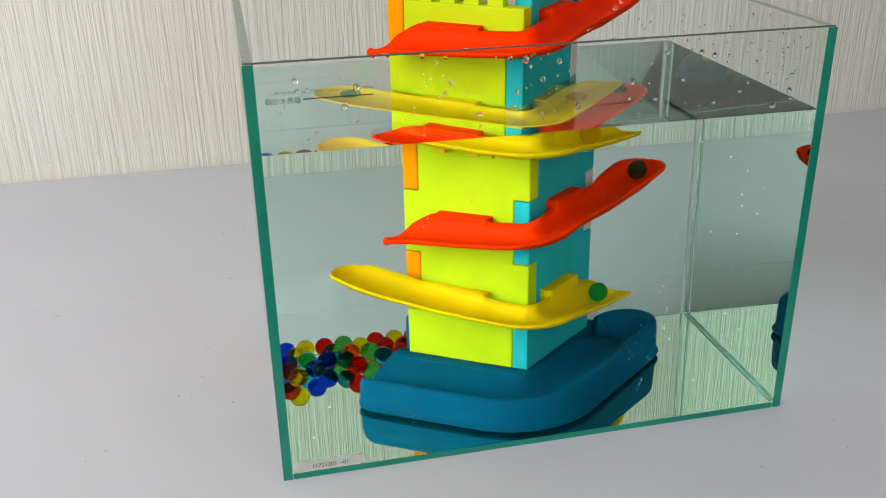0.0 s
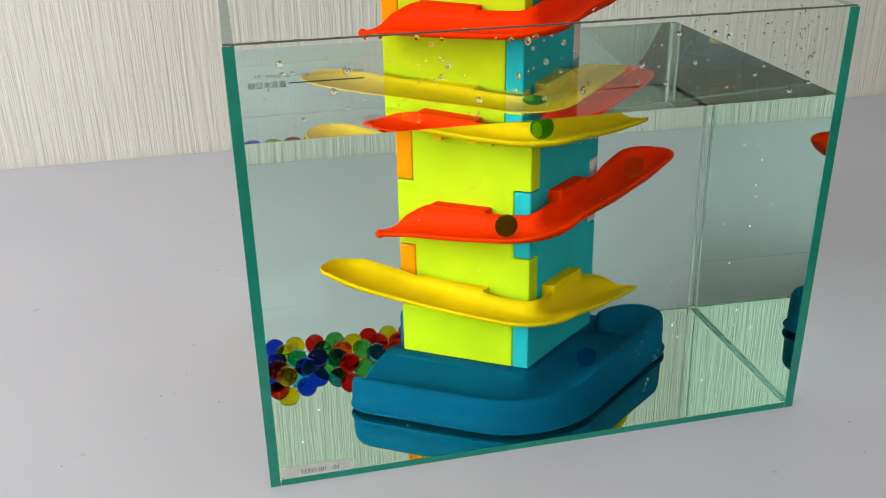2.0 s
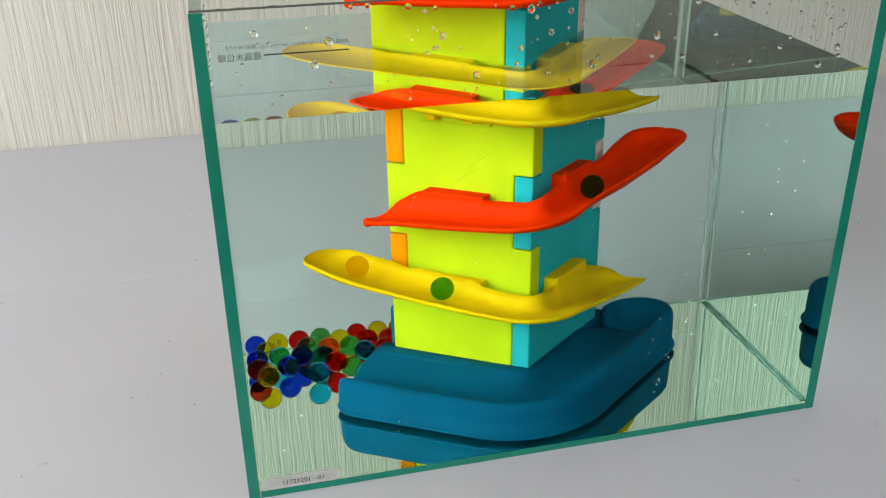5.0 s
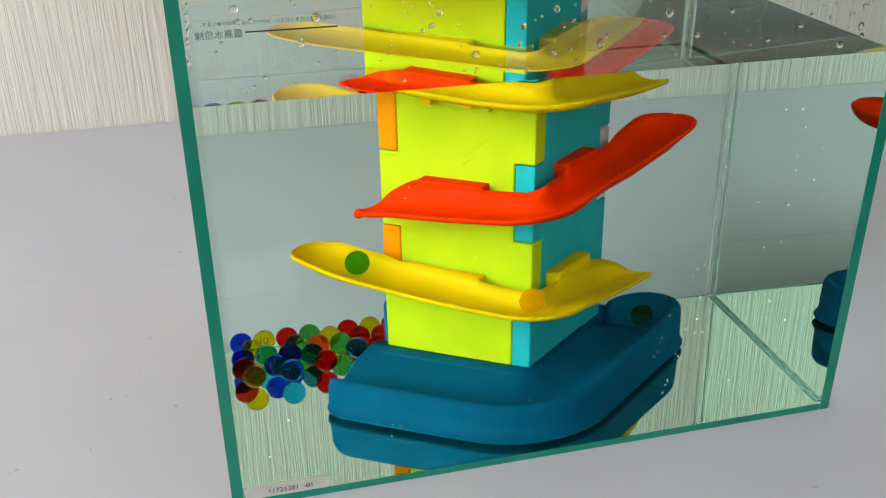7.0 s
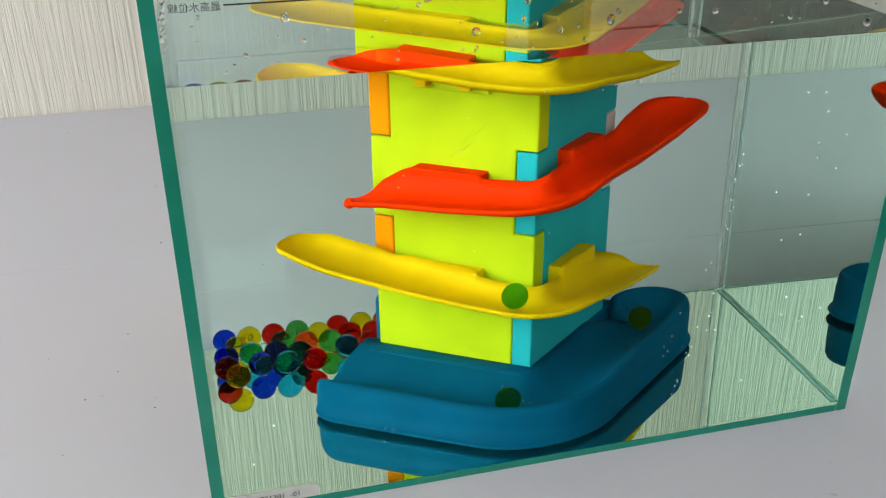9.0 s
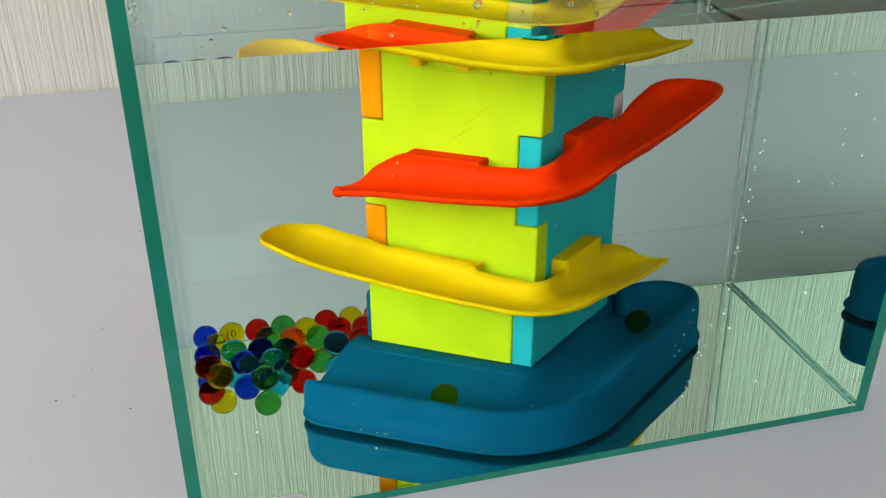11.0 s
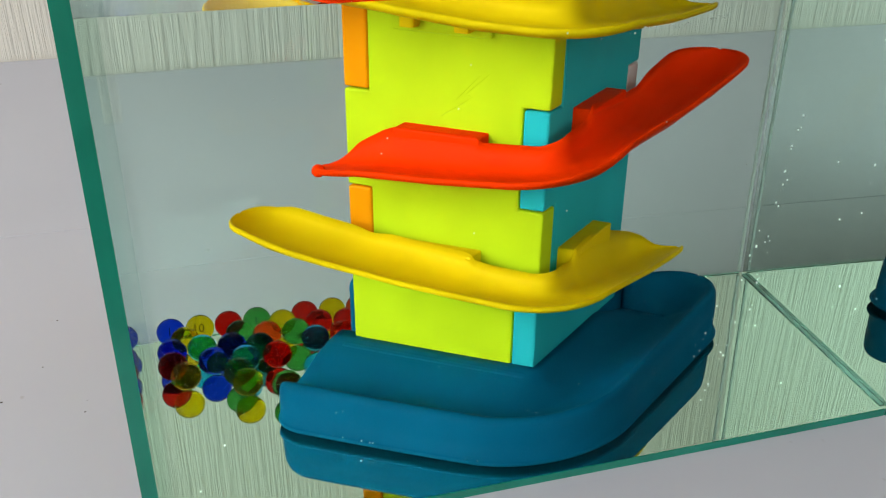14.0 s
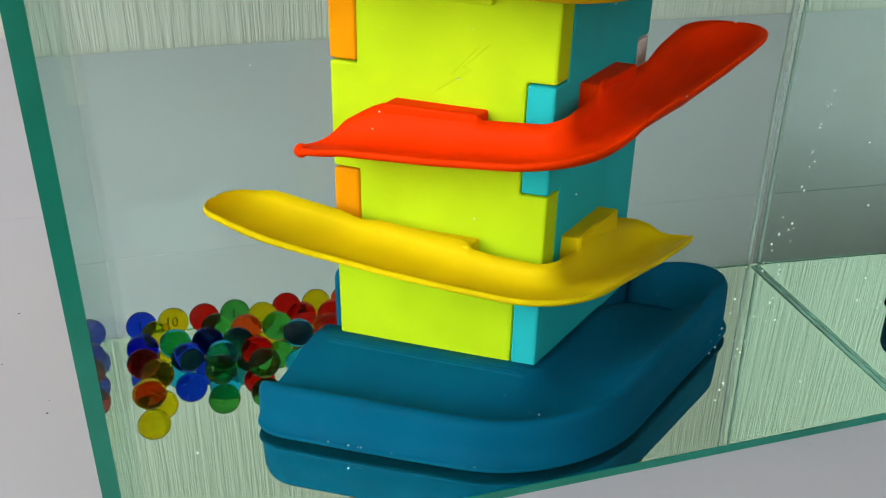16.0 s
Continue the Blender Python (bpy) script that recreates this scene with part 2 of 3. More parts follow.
def tank():
    t = empty("glass_fish_tank", pose(W / 2, D / 2, 0))
    inv = t.matrix_world.inverted()

    def put(ob):
        ob.matrix_parent_inverse = inv
        return ob

    def pane(lo, hi, label):
        return put(boxed("pane", lo, hi, PANE, t, 0.0, label))

    e = 0.0004
    pane((0, 0, 0.0002), (W, G, H), "clear front pane with water marks")
    pane((0, D - G, 0.0002), (W, D, H), "clear rear pane")
    pane((0.0003, G + 0.0002, 0.0002), (G, D - G - 0.0002, H), "clear side pane")
    pane((W - G, G + 0.0002, 0.0002), (W - 0.0003, D - G - 0.0002, H), "clear side pane")
    pane((G + 0.0002, G + 0.0002, 0.0002), (W - G - 0.0002, D - G - 0.0002, 0.0025), "clear bottom pane")
    # polished green edges
    for x0, x1 in ((-e, 0.0057), (W - 0.0057, W + e)):
        put(boxed("pane_edge", (x0, -0.0006, 0.0), (x1, -0.0001, H), EDGE, t, 0, "green polished glass edge"))
    put(boxed("pane_edge", (0.0, D - G, H), (W, D, H + 0.0006), PALE_EDGE, t, 0, "ground pale top edge of the glass"))
    for lo, hi, mat in (((0.0, 0.0008, H), (W, 0.0030, H + 0.0006), RIM_EDGE), ((0.0, G, H), (G, D - G, H + 0.0006), SIDE_RIM), ((W - G, G, H), (W, D - G, H + 0.0006), SIDE_RIM)):
        put(boxed("pane_edge", lo, hi, mat, t, 0, "ground grey-green top edge of the glass"))
    put(boxed("pane_edge", (0.0064, -0.0006, 0.0), (W - 0.0064, -0.0001, 0.0042), EDGE, t, 0, "green polished glass edge"))
    # bottom edges of the side panes, a green run along the floor of the tank
    put(boxed("pane_edge", (W - 0.0060, 0.0064, 0.0030), (W - 0.0037, D - G - 0.0046, 0.0033), SEAM, t, 0, "green polished glass edge"))
    put(boxed("pane_edge", (0.0064, D - G - 0.0016, 0.0030), (W - 0.0062, D - G - 0.0004, 0.0033), SEAM, t, 0, "green polished glass edge"))
    put(boxed("silicone_seam", (W - G - 0.0022, D - G - 0.0022, 0.0042), (W - G - 0.0003, D - G - 0.0003, HW - 0.004), SILICONE, t, 0.0006, "pale silicone seam"))
    return tagged(t, "glass fish tank with green polished edges, nearly full of water", "fish tank")


tank()


def water():
    bm = bmesh.new()
    box(bm, (0.0010, 0.0010, 0.0027), (W - 0.0035, D - G - 0.0002, HW))
    ob = part("water", bm, WATER)
    ob.data.materials.append(WATER_AT_PANE)
    ob.data.materials.append(WATER_AT_BOTTOM)
    for p in ob.data.polygons:
        if p.normal.y < -0.9:
            p.material_index = 1
        elif p.normal.z < -0.9:
            p.material_index = 2
    ob.visible_shadow = False
    return tagged(ob, "clear still water filling the glass tank", "water", kind="structure")


water()

# ---------------- the marble run ----------------
YAW = radians(-40.6)
SIDE = 0.1028
CORNER = Vector((0.1815, 0.0730, 0.0))
E1 = Vector((-math.cos(YAW), -math.sin(YAW), 0))
E2 = Vector((-math.sin(YAW), math.cos(YAW), 0))


def at(u, v, z):
    """u runs along the lime face from the near corner, v along the cyan face."""
    return CORNER + E1 * u + E2 * v + Vector((0, 0, z))


BREAKS = (0.024, 0.0642, 0.1105, 0.1575, 0.2045, 0.2512, 0.2980)


def panel(name, origin, along, inward, own_start, own_end, mat, parent, label, top=0.290, merlons=0, foot=0):
    """One wall of the tower. Its two upright sides step in and out like a finger joint.
    foot: 1 where its lowest storey fills the far corner, -1 where it leaves it free."""
    t = 0.0125
    left, right = [], []
    for i, (z0, z1) in enumerate(zip(BREAKS, BREAKS[1:])):
        z1 = min(z1, top)
        a = 0.0 if (i + own_start) % 2 == 0 else t
        b = SIDE if (i + own_end) % 2 == 0 else SIDE - t
        if i == 0 and foot > 0:
            b = SIDE
        if i == 0 and foot < 0:
            a = t
        g = 0.0004
        left += [(a + (g if a else 0), z0 + (g if not a else -g)), (a + (g if a else 0), z1 - (g if not a else -g))]
        right += [(b - (g if b < SIDE else 0), z0 + (g if b == SIDE else -g)), (b - (g if b < SIDE else 0), z1 - (g if b == SIDE else -g))]
    left[0] = (left[0][0], BREAKS[0]); right[0] = (right[0][0], BREAKS[0])
    left[-1] = (left[-1][0], top); right[-1] = (right[-1][0], top)
    outline = left + right[::-1]
    bm = bmesh.new()
    front = [bm.verts.new(origin + along * a + Vector((0, 0, z))) for a, z in outline]
    f = bm.faces.new(front)
    ext = bmesh.ops.extrude_face_region(bm, geom=[f])
    for v in ext["geom"]:
        if isinstance(v, bmesh.types.BMVert):
            v.co += inward * t
    bmesh.ops.recalc_face_normals(bm, faces=bm.faces)
    bmesh.ops.bevel(bm, geom=[e for e in bm.edges if len(e.link_faces) == 2 and e.calc_face_angle(0) > 0.5],
                    offset=0.0011, segments=2, affect="EDGES", profile=0.5)
    for k in range(merlons):
        a0 = 0.016 + k * (SIDE - 0.032) / merlons
        w = 0.011
        pts = []
        for (da, dz) in ((0, 0), (w, 0), (w, 0.009), (0, 0.009)):
            pts.append(origin + along * (a0 + da) + Vector((0, 0, top - 0.001 + dz)))
        vs = [bm.verts.new(p + inward * 0.002) for p in pts] + [bm.verts.new(p + inward * 0.010) for p in pts]
        for q in ((0, 1, 2, 3), (7, 6, 5, 4), (0, 4, 5, 1), (1, 5, 6, 2), (2, 6, 7, 3), (3, 7, 4, 0)):
            bm.faces.new([vs[i] for i in q])
    return part(name, bm, mat, parent, label)


def arc_path(o, s, ku=1.0):
    """Plan position at the way s along a course round the near corner, o out from the walls: s < 0 on the lime side."""
    quarter = o * math.pi / 2
    if s <= 0:
        return (-s, -o), (0, -1)
    if s < quarter:
        a = s / o
        return (-o * math.sin(a) * ku, -o * math.cos(a)), (-math.sin(a), -math.cos(a))
    return (-o * ku, s - quarter), (-1, 0)


def lerp(table_, x):
    for (x0, y0), (x1, y1) in zip(table_, table_[1:]):
        if x <= x1:
            k = (x - x0) / (x1 - x0)
            return y0 + (y1 - y0) * max(0, min(1, k))
    return table_[-1][1]


MID = 0.021
QUARTER = MID * math.pi / 2
# along the course: height of the outer rim, of the inner edge over it, of the floor under it, and the reach of the outer rim
YELLOW_RIM = [(-0.144, 0.1005), (-0.128, 0.1000), (-0.110, 0.0955), (-0.089, 0.0905), (-0.0535, 0.0835), (-0.020, 0.0785), (0.0, 0.0775),
              (QUARTER, 0.0750), (QUARTER + 0.056, 0.0655), (QUARTER + 0.112, 0.0588)]
YELLOW_IN = [(-0.144, 0.0), (-0.135, -0.0020), (-0.111, 0.0005), (-0.094, 0.0025), (-0.084, 0.0020), (-0.073, 0.0050), (-0.0325, 0.0090), (-0.0305, 0.0060), (0.0, 0.0060), (QUARTER + 0.005, 0.0095),
             (QUARTER + 0.0165, 0.0105), (QUARTER + 0.0190, 0.0155), (QUARTER + 0.035, 0.0195), (QUARTER + 0.060, 0.0175), (QUARTER + 0.091, 0.0100), (QUARTER + 0.112, 0.0030)]
YELLOW_FLOOR = [(-0.144, -0.0095), (-0.120, -0.0100), (-0.100, -0.0075), (-0.060, -0.0035), (0.0, -0.0028), (QUARTER + 0.112, -0.0030)]
RED_RIM = [(-0.100, 0.1275), (-0.077, 0.1312), (-0.038, 0.1328), (0.0, 0.1355), (QUARTER * 0.5, 0.1395), (QUARTER, 0.1435), (QUARTER + 0.03, 0.1470),
           (QUARTER + 0.055, 0.1490), (QUARTER + 0.0915, 0.1555), (QUARTER + 0.138, 0.1595)]
RED_IN = [(-0.102, 0.0010), (-0.088, 0.0080), (-0.072, 0.0135), (-0.0305, 0.0128), (-0.0285, 0.0098), (0.0, 0.0095), (QUARTER + 0.004, 0.0055), (QUARTER + 0.022, 0.0045), (QUARTER + 0.0245, 0.0095),
          (QUARTER + 0.062, 0.0015), (QUARTER + 0.080, -0.0020), (QUARTER + 0.097, 0.0), (QUARTER + 0.120, 0.0008), (QUARTER + 0.138, 0.0008)]
RED_FLOOR = [(-0.100, -0.0018), (0.0, -0.0020), (QUARTER, -0.0075), (QUARTER + 0.05, -0.0100), (QUARTER + 0.09, -0.0135), (QUARTER + 0.138, -0.0120)]
REACH = [(0.0, 0.0500), (0.040, 0.0495), (0.078, 0.0430), (0.125, 0.0355), (0.4, 0.0345)]


def slide(name, rim, inner, floor_, dz, s0, s1, bowl_low, mat, parent, label):
    """A half-open chute that hugs the tower round its near corner: a broad catching bowl on one end, an open spout on the other."""
    n = 180
    rings = []
    for i in range(n + 1):
        x = 0.5 - 0.5 * math.cos(math.pi * i / n)
        s = s0 + (s1 - s0) * x
        z = lerp(rim, s) + dz[0] + (dz[1] - dz[0]) * x
        d_bowl = (s - s0) if bowl_low else (s1 - s)
        d_spout = (s1 - s) if bowl_low else (s - s0)
        k = 1.0
        if d_bowl < 0.026:
            k = max(0.05, (1 - (1 - d_bowl / 0.026) ** 2.6) ** 0.5)
        ks = 1.0
        span = 0.030 if bowl_low else 0.026
        if d_spout < span:
            ks = 0.10 + 0.90 * (1 - (1 - d_spout / span) ** 2) ** 0.6
        fade = max(0.0, min(1.0, d_spout / (0.014 if bowl_low else 0.014)))
        fade = fade * fade * (3 - 2 * fade)
        a, f = lerp(inner, s), lerp(floor_, s)
        a = a * fade + f * 0.5 * (1 - fade)
        prof = [(0.0, a), (0.05, a + (f - a) * 0.45), (0.13, a + (f - a) * 0.85), (0.28, f * 0.97), (0.45, f), (0.62, f * 0.92), (0.78, f * 0.62), (0.90, f * 0.22), (1.0, 0.0012)]
        w0, w1 = 0.0090, lerp(REACH, d_bowl)
        mid = 0.5 * (w0 + w1)
        tip = w0 + (w1 - w0) * (0.86 if bowl_low else 0.62)
        top, under = [], []
        (u, v), (du, dv) = arc_path(MID, s)
        for q, h in prof:
            o = w0 + (w1 - w0) * q
            o = mid + (o - mid) * k
            o = tip + (o - tip) * ks
            hh = h * k * (0.25 + 0.75 * ks)
            uu, vv = u + du * (o - MID), v + dv * (o - MID)
            top.append(at(uu, vv, z + hh))
            out = 0.0009 * (2 * q - 1)
            under.append(at(uu + du * out, vv + dv * out, z + hh - 0.0024))
        lip = [top[0] + (under[0] - top[0]) * 0.5 + (under[0] - under[1]).normalized() * 0.0006]
        lip2 = [top[-1] + (under[-1] - top[-1]) * 0.5 + (under[-1] - under[-2]).normalized() * 0.0009]
        rings.append(top + lip2 + under[::-1] + lip)
    bm = bmesh.new()
    grid_solid(bm, rings)
    ob = part(name, bm, mat, parent, label, smooth=True)
    if not bowl_low:
        (u, v), (du, dv) = arc_path(MID, s0 + 0.002)
        bm = bmesh.new()
        bmesh.ops.create_uvsphere(bm, u_segments=20, v_segments=12, radius=0.0030)
        for p in bm.verts:
            p.co = at(u, v, lerp(rim, s0) + dz[0] - 0.0012) + Vector((du * E1 + dv * E2) * 0.0065) + p.co
        part("rounded_tip", bm, mat, ob, smooth=True)
    return ob


def block(parent, mat, face, a0, a1, z0, z1, depth):
    """Plug that holds a slide on the tower wall."""
    bm = bmesh.new()
    box(bm, (a0, -depth, z0), (a1, 0.001, z1), 0.0008)
    for v in bm.verts:
        a, o, z = v.co
        v.co = at(a, o, z) if face == "lime" else at(o, a, z)
    return part("mounting_plug", bm, mat, parent)


def base(parent):
    """Petrol-blue tray: a trough that falls from its closed, rounded end round the corner to the open end."""
    rings = []
    KU = 0.87
    o_mid, pivot = 0.05, 0.034
    quarter = o_mid * math.pi / 2
    s0, s1 = -0.113, quarter + 0.106
    stations = [(s0 + 0.022 * (1 - math.cos(math.pi * i / 36)), 0.0) for i in range(18)] + [(s0 + 0.022 + (s1 - s0 - 0.022) * i / 66, 0.0) for i in range(67)] + [(s1, math.pi * i / 20) for i in range(1, 21)]
    for s, phi in stations:
        rise = max(0.0, min(1.0, (s - 0.01) / (s1 - 0.01)))
        rim = 0.0302 + 0.0050 * rise
        ease = max(0.0, min(1.0, (s + 0.02) / 0.07))
        flo = 0.0162 + 0.0015 * ease
        past = max(0.0, min(1.0, (s - quarter - 0.075) / 0.030))
        near = 0.0280 + (flo + 0.0006 - 0.0280) * past
        sh = 0.011 * ease * ease * (3 - 2 * ease)
        e = max(0.0, 1 - (s - s0) / 0.022)
        tuck = 1 - math.sqrt(1 - e * e)
        rim -= (rim - flo - 0.0060) * tuck
        e2 = max(0.0, 1 - (s - s0) / 0.010)
        rim -= 0.0055 * (1 - math.sqrt(1 - e2 * e2))
        inner = 0.0060 * min(1.0, (rim - flo) / 0.014)
        prof = [(-0.004, near), (0.006, near - 0.0004), (0.018 - 0.8 * sh, near - 0.0036 * (1 - past)), (0.028 - 0.95 * sh, flo + 0.0034 * (1 - past)), (0.036 - sh, flo + 0.0006), (0.043 - sh, flo), (0.049 - 0.8 * sh, flo + inner * 0.27),
                (0.0536 - 0.3 * sh, flo + inner), (0.0566, max(flo + inner, rim - 0.0034)), (0.0584, rim - 0.0008), (0.0606, rim), (0.0628, rim - 0.0009), (0.0642, rim - 0.0034),
                (0.0648, rim - 0.0105), (0.0651, 0.0080), (0.0670, 0.0078), (0.0678, 0.0067), (0.0670, 0.0056), (0.0651, 0.0052), (0.0590, 0.0051), (0.0565, 0.0050),
                (0.0555, 0.0036), (-0.004, 0.0036)]
        ring = []
        for o, z in prof:
            oo = o if o < 0.037 else 0.037 + (o - 0.037) * (1 - 0.6 * tuck)
            (u, v), (du, dv) = arc_path(o_mid, s)
            if phi:
                r = max(0.0, oo - pivot)
                uu, vv = u + du * (pivot + r * math.cos(phi) - o_mid), v + r * math.sin(phi)
            else:
                uu, vv = u + du * (oo - o_mid), v + dv * (oo - o_mid)
            if s > 0:
                uu *= 1 - (1 - KU) * min(1.0, s / quarter)
            ring.append(at(uu, vv, z))
        rings.append(ring)
    bm = bmesh.new()
    grid_solid(bm, rings)
    tray = part("tray", bm, BLUE, parent, "petrol-blue trough tray with a raised rim", smooth=True)
    bm = bmesh.new()
    box(bm, (-0.002, -0.012, 0.0036), (SIDE + 0.004, SIDE + 0.016, 0.0275), 0.004, 3)
    for v in bm.verts:
        v.co = at(*v.co)
    part("plinth", bm, BLUE, tray)
    bm = bmesh.new()
    box(bm, (SIDE - 0.006, 0.020, 0.0036), (SIDE + 0.019, SIDE + 0.010, 0.0500), 0.0075, 4)
    for v in bm.verts:
        v.co = at(*v.co)
    part("end_stop", bm, BLUE, tray)
    return tray


def emboss(parent, name, lines, r=0.00016):
    """Thin raised lines on the lime face; each line is a run of (u, z)."""
    bm = bmesh.new()
    for pts in lines:
        rings = []
        for i, (u, z) in enumerate(pts):
            a, c = pts[max(0, i - 1)], pts[min(len(pts) - 1, i + 1)]
            du, dz = c[0] - a[0], c[1] - a[1]
            L = math.hypot(du, dz) or 1
            nu, nz = -dz / L, du / L
            rings.append([at(u + nu * r * math.cos(k * math.pi / 3), -r * math.sin(k * math.pi / 3) * 0.8 + 0.0001, z + nz * r * math.cos(k * math.pi / 3)) for k in range(6)])
        grid_solid(bm, rings)
    return part(name, bm, LIME, parent, "raised moulded line drawing", smooth=True)


def ring_line(u, z, a, b, n=14, a0=0.0, a1=2 * math.pi):
    return [(u + a * math.cos(a0 + (a1 - a0) * i / n), z + b * math.sin(a0 + (a1 - a0) * i / n)) for i in range(n + 1)]


def drawings(p):
    cloud = [ring_line(0.0655 + dx, 0.1065 + dz, r1, r1, 10, math.radians(a0), math.radians(a1))
             for dx, dz, r1, a0, a1 in ((0.008, -0.001, 0.0045, 60, 300), (0.003, 0.0050, 0.0045, 10, 170), (-0.005, 0.0045, 0.0042, 0, 150), (-0.0095, -0.001, 0.0040, -130, 110), (0.0, -0.0045, 0.0045, 200, 340))]
    cloud += [ring_line(0.0655 + dx, 0.0945 + dz, 0.0010, 0.0016, 8) for dx, dz in ((0.008, 0.0025), (0.002, 0), (-0.003, 0.001), (-0.008, -0.0005))]
    emboss(p, "moulded_cloud", cloud, 0.00025)
    emboss(p, "moulded_bolt", [[(0.0294, 0.1712), (0.0410, 0.1610), (0.0372, 0.1602), (0.0529, 0.1500), (0.0420, 0.1570), (0.0460, 0.1578), (0.0340, 0.1700)],
                               ring_line(0.0600, 0.1652, 0.0014, 0.0024, 8), ring_line(0.0640, 0.1585, 0.0018, 0.0020, 6)])
    emboss(p, "moulded_flower", [ring_line(0.0362 + 0.004 * math.cos(a), 0.0400 + 0.005 * math.sin(a), 0.0019, 0.0026, 8) for a in (0.3, 1.55, 2.8, 4.1, 5.3)])
    emboss(p, "moulded_sun", [ring_line(0.062, 0.2365, 0.0075, 0.0085, 20), ring_line(0.070, 0.247, 0.0022, 0.0024, 10)])


def marble_run():
    t = empty("marble_run_tower")
    base(t)
    lime = panel("wall_panel", at(0, 0, 0), E1, E2, 1, 0, LIME, t, "lime-green front panel with finger-jointed sides", 0.283, 4)
    drawings(lime)
    panel("wall_panel", at(0, 0, 0), E2, E1, 0, 1, CYAN, t, "cyan-blue side panel", 0.292, 3, 1)
    panel("wall_panel", at(SIDE, 0, 0), E2, -E1, 1, 0, ORANGE, t, "orange side panel", 0.296)
    panel("wall_panel", at(0, SIDE, 0), E1, -E2, 0, 1, PALE, t, "pale pink rear panel", 0.288, 0, -1)
    for k, (dy, dr) in enumerate((((0.0, 0.0), (0.0, 0.0)), ((0.1180, 0.1280), (0.1255, 0.1255)))):
        y = slide("slide", YELLOW_RIM, YELLOW_IN, YELLOW_FLOOR, dy, -0.144, QUARTER + 0.112, True, YELLOW, t, "glossy yellow curved slide")
        my, mr = 0.5 * (dy[0] + dy[1]), dr[0]
        block(y, YELLOW, "lime", 0.031, 0.073, 0.0740 + my, 0.0872 + my, 0.0098)
        block(y, YELLOW, "cyan", 0.0192, 0.062, 0.0640 + my, 0.0862 + my, 0.0098)
        for a in (0.036, 0.062):
            block(y, YELLOW, "lime", a, a + 0.007, 0.0660 + my, 0.0765 + my, 0.0085)
        block(y, LIME, "lime", 0.028, 0.076, 0.0635 + my, 0.0715 + my, 0.0028)
        r = slide("slide", RED_RIM, RED_IN, RED_FLOOR, dr, -0.102, QUARTER + 0.138, False, RED, t, "glossy red-orange curved slide")
        block(r, RED, "lime", 0.029, 0.072, 0.1300 + mr, 0.1449 + mr, 0.0098)
        block(r, RED, "cyan", 0.0248, 0.064, 0.1380 + mr, 0.1535 + mr, 0.0098)
    return tagged(t, "colourful plastic marble run tower standing in the water", "marble run")


marble_run()

# ---------------- beads ----------------
R = 0.0075
BEAD_Z = 0.0034 + R + 0.0002


def bead(colour, x, y, z, label):
    bm = bmesh.new()
    bmesh.ops.create_uvsphere(bm, u_segments=32, v_segments=20, radius=R)
    ob = part("bead", bm, BEADS[colour], None, label, smooth=True)
    ob.location = (x, y, z)
    ob.visible_shadow = False
    return tagged(ob, label, "bead", "beads in the tank")


BEADS_AT = [
    ("blue", 0.0132, 0.2119),
    ("yellow", 0.0284, 0.2117),
    ("red", 0.0436, 0.2119),
    ("green", 0.0588, 0.2119),
    ("red", 0.0849, 0.2119),
    ("yellow", 0.1001, 0.2119),
    ("orange", 0.1153, 0.2119),
    ("yellow", 0.0201, 0.1984),
    ("blue", 0.0132, 0.1849),
    ("cyan", 0.0284, 0.1856),
    ("blue", 0.0434, 0.1832),
    ("green", 0.0485, 0.1975),
    ("yellow", 0.0719, 0.2042),
    ("orange", 0.0627, 0.1920),
    ("green", 0.0778, 0.1902),
    ("cyan", 0.0870, 0.1781),
    ("red", 0.0911, 0.1980),
    ("red", 0.1061, 0.1954),
    ("teal", 0.0576, 0.1777),
    ("red", 0.0132, 0.1685),
    ("yellow", 0.0191, 0.1545),
    ("blue", 0.0333, 0.1681),
    ("red", 0.0655, 0.1647),
    ("orange", 0.1022, 0.1792),
]
RESTING = [bead(colour, x, y, BEAD_Z, f"see-through {colour} bead resting on the tank bottom") for colour, x, y in BEADS_AT]
MARKED = (RESTING[0], RESTING[1], RESTING[3])


# ---------------- print on the glass, drops, bubbles, grit ----------------
def lettering(name, body, mat, start, along, up, size, parent=None, label="", thick=0.0001):
    """Flat letters that run from start along one way."""
    cu = bpy.data.curves.new(name, "FONT")
    cu.body, cu.size, cu.resolution_u, cu.extrude = body, size, 3, 0
    tmp = new("lettering_source", cu)
    dg = bpy.context.evaluated_depsgraph_get()
    dg.update()
    me = bpy.data.meshes.new_from_object(tmp.evaluated_get(dg))
    bpy.data.objects.remove(tmp)
    bpy.data.curves.remove(cu)
    along, up = Vector(along), Vector(up)
    width = max(v.co.x for v in me.vertices)
    for v in me.vertices:
        v.co = Vector(start) + along * v.co.x + up * v.co.y
    me.materials.clear()
    me.materials.append(mat)
    me.name = name
    ob = new(name, me)
    ob.parent = parent
    return tagged(ob, label)


def glass_print():
    t = empty("water_level_print")
    y = -0.0008
    lettering("heading", "最高水位線", INK, (0.0302, y, 0.2528), (-1, 0, 0), (0, 0, 1), 0.00400, t)
    lettering("notice_line", "水位線より上に水を入れると、水がつたい出る場合があります。", INK, (0.0706, y, 0.2580), (-1, 0, 0), (0, 0, 1), 0.00203, t)
    boxed("level_line", (0.0312, y, 0.25430), (0.0706, y + 0.0002, 0.25490), INK, t)
    return tagged(t, "black mirrored print marking the highest water level", "label")


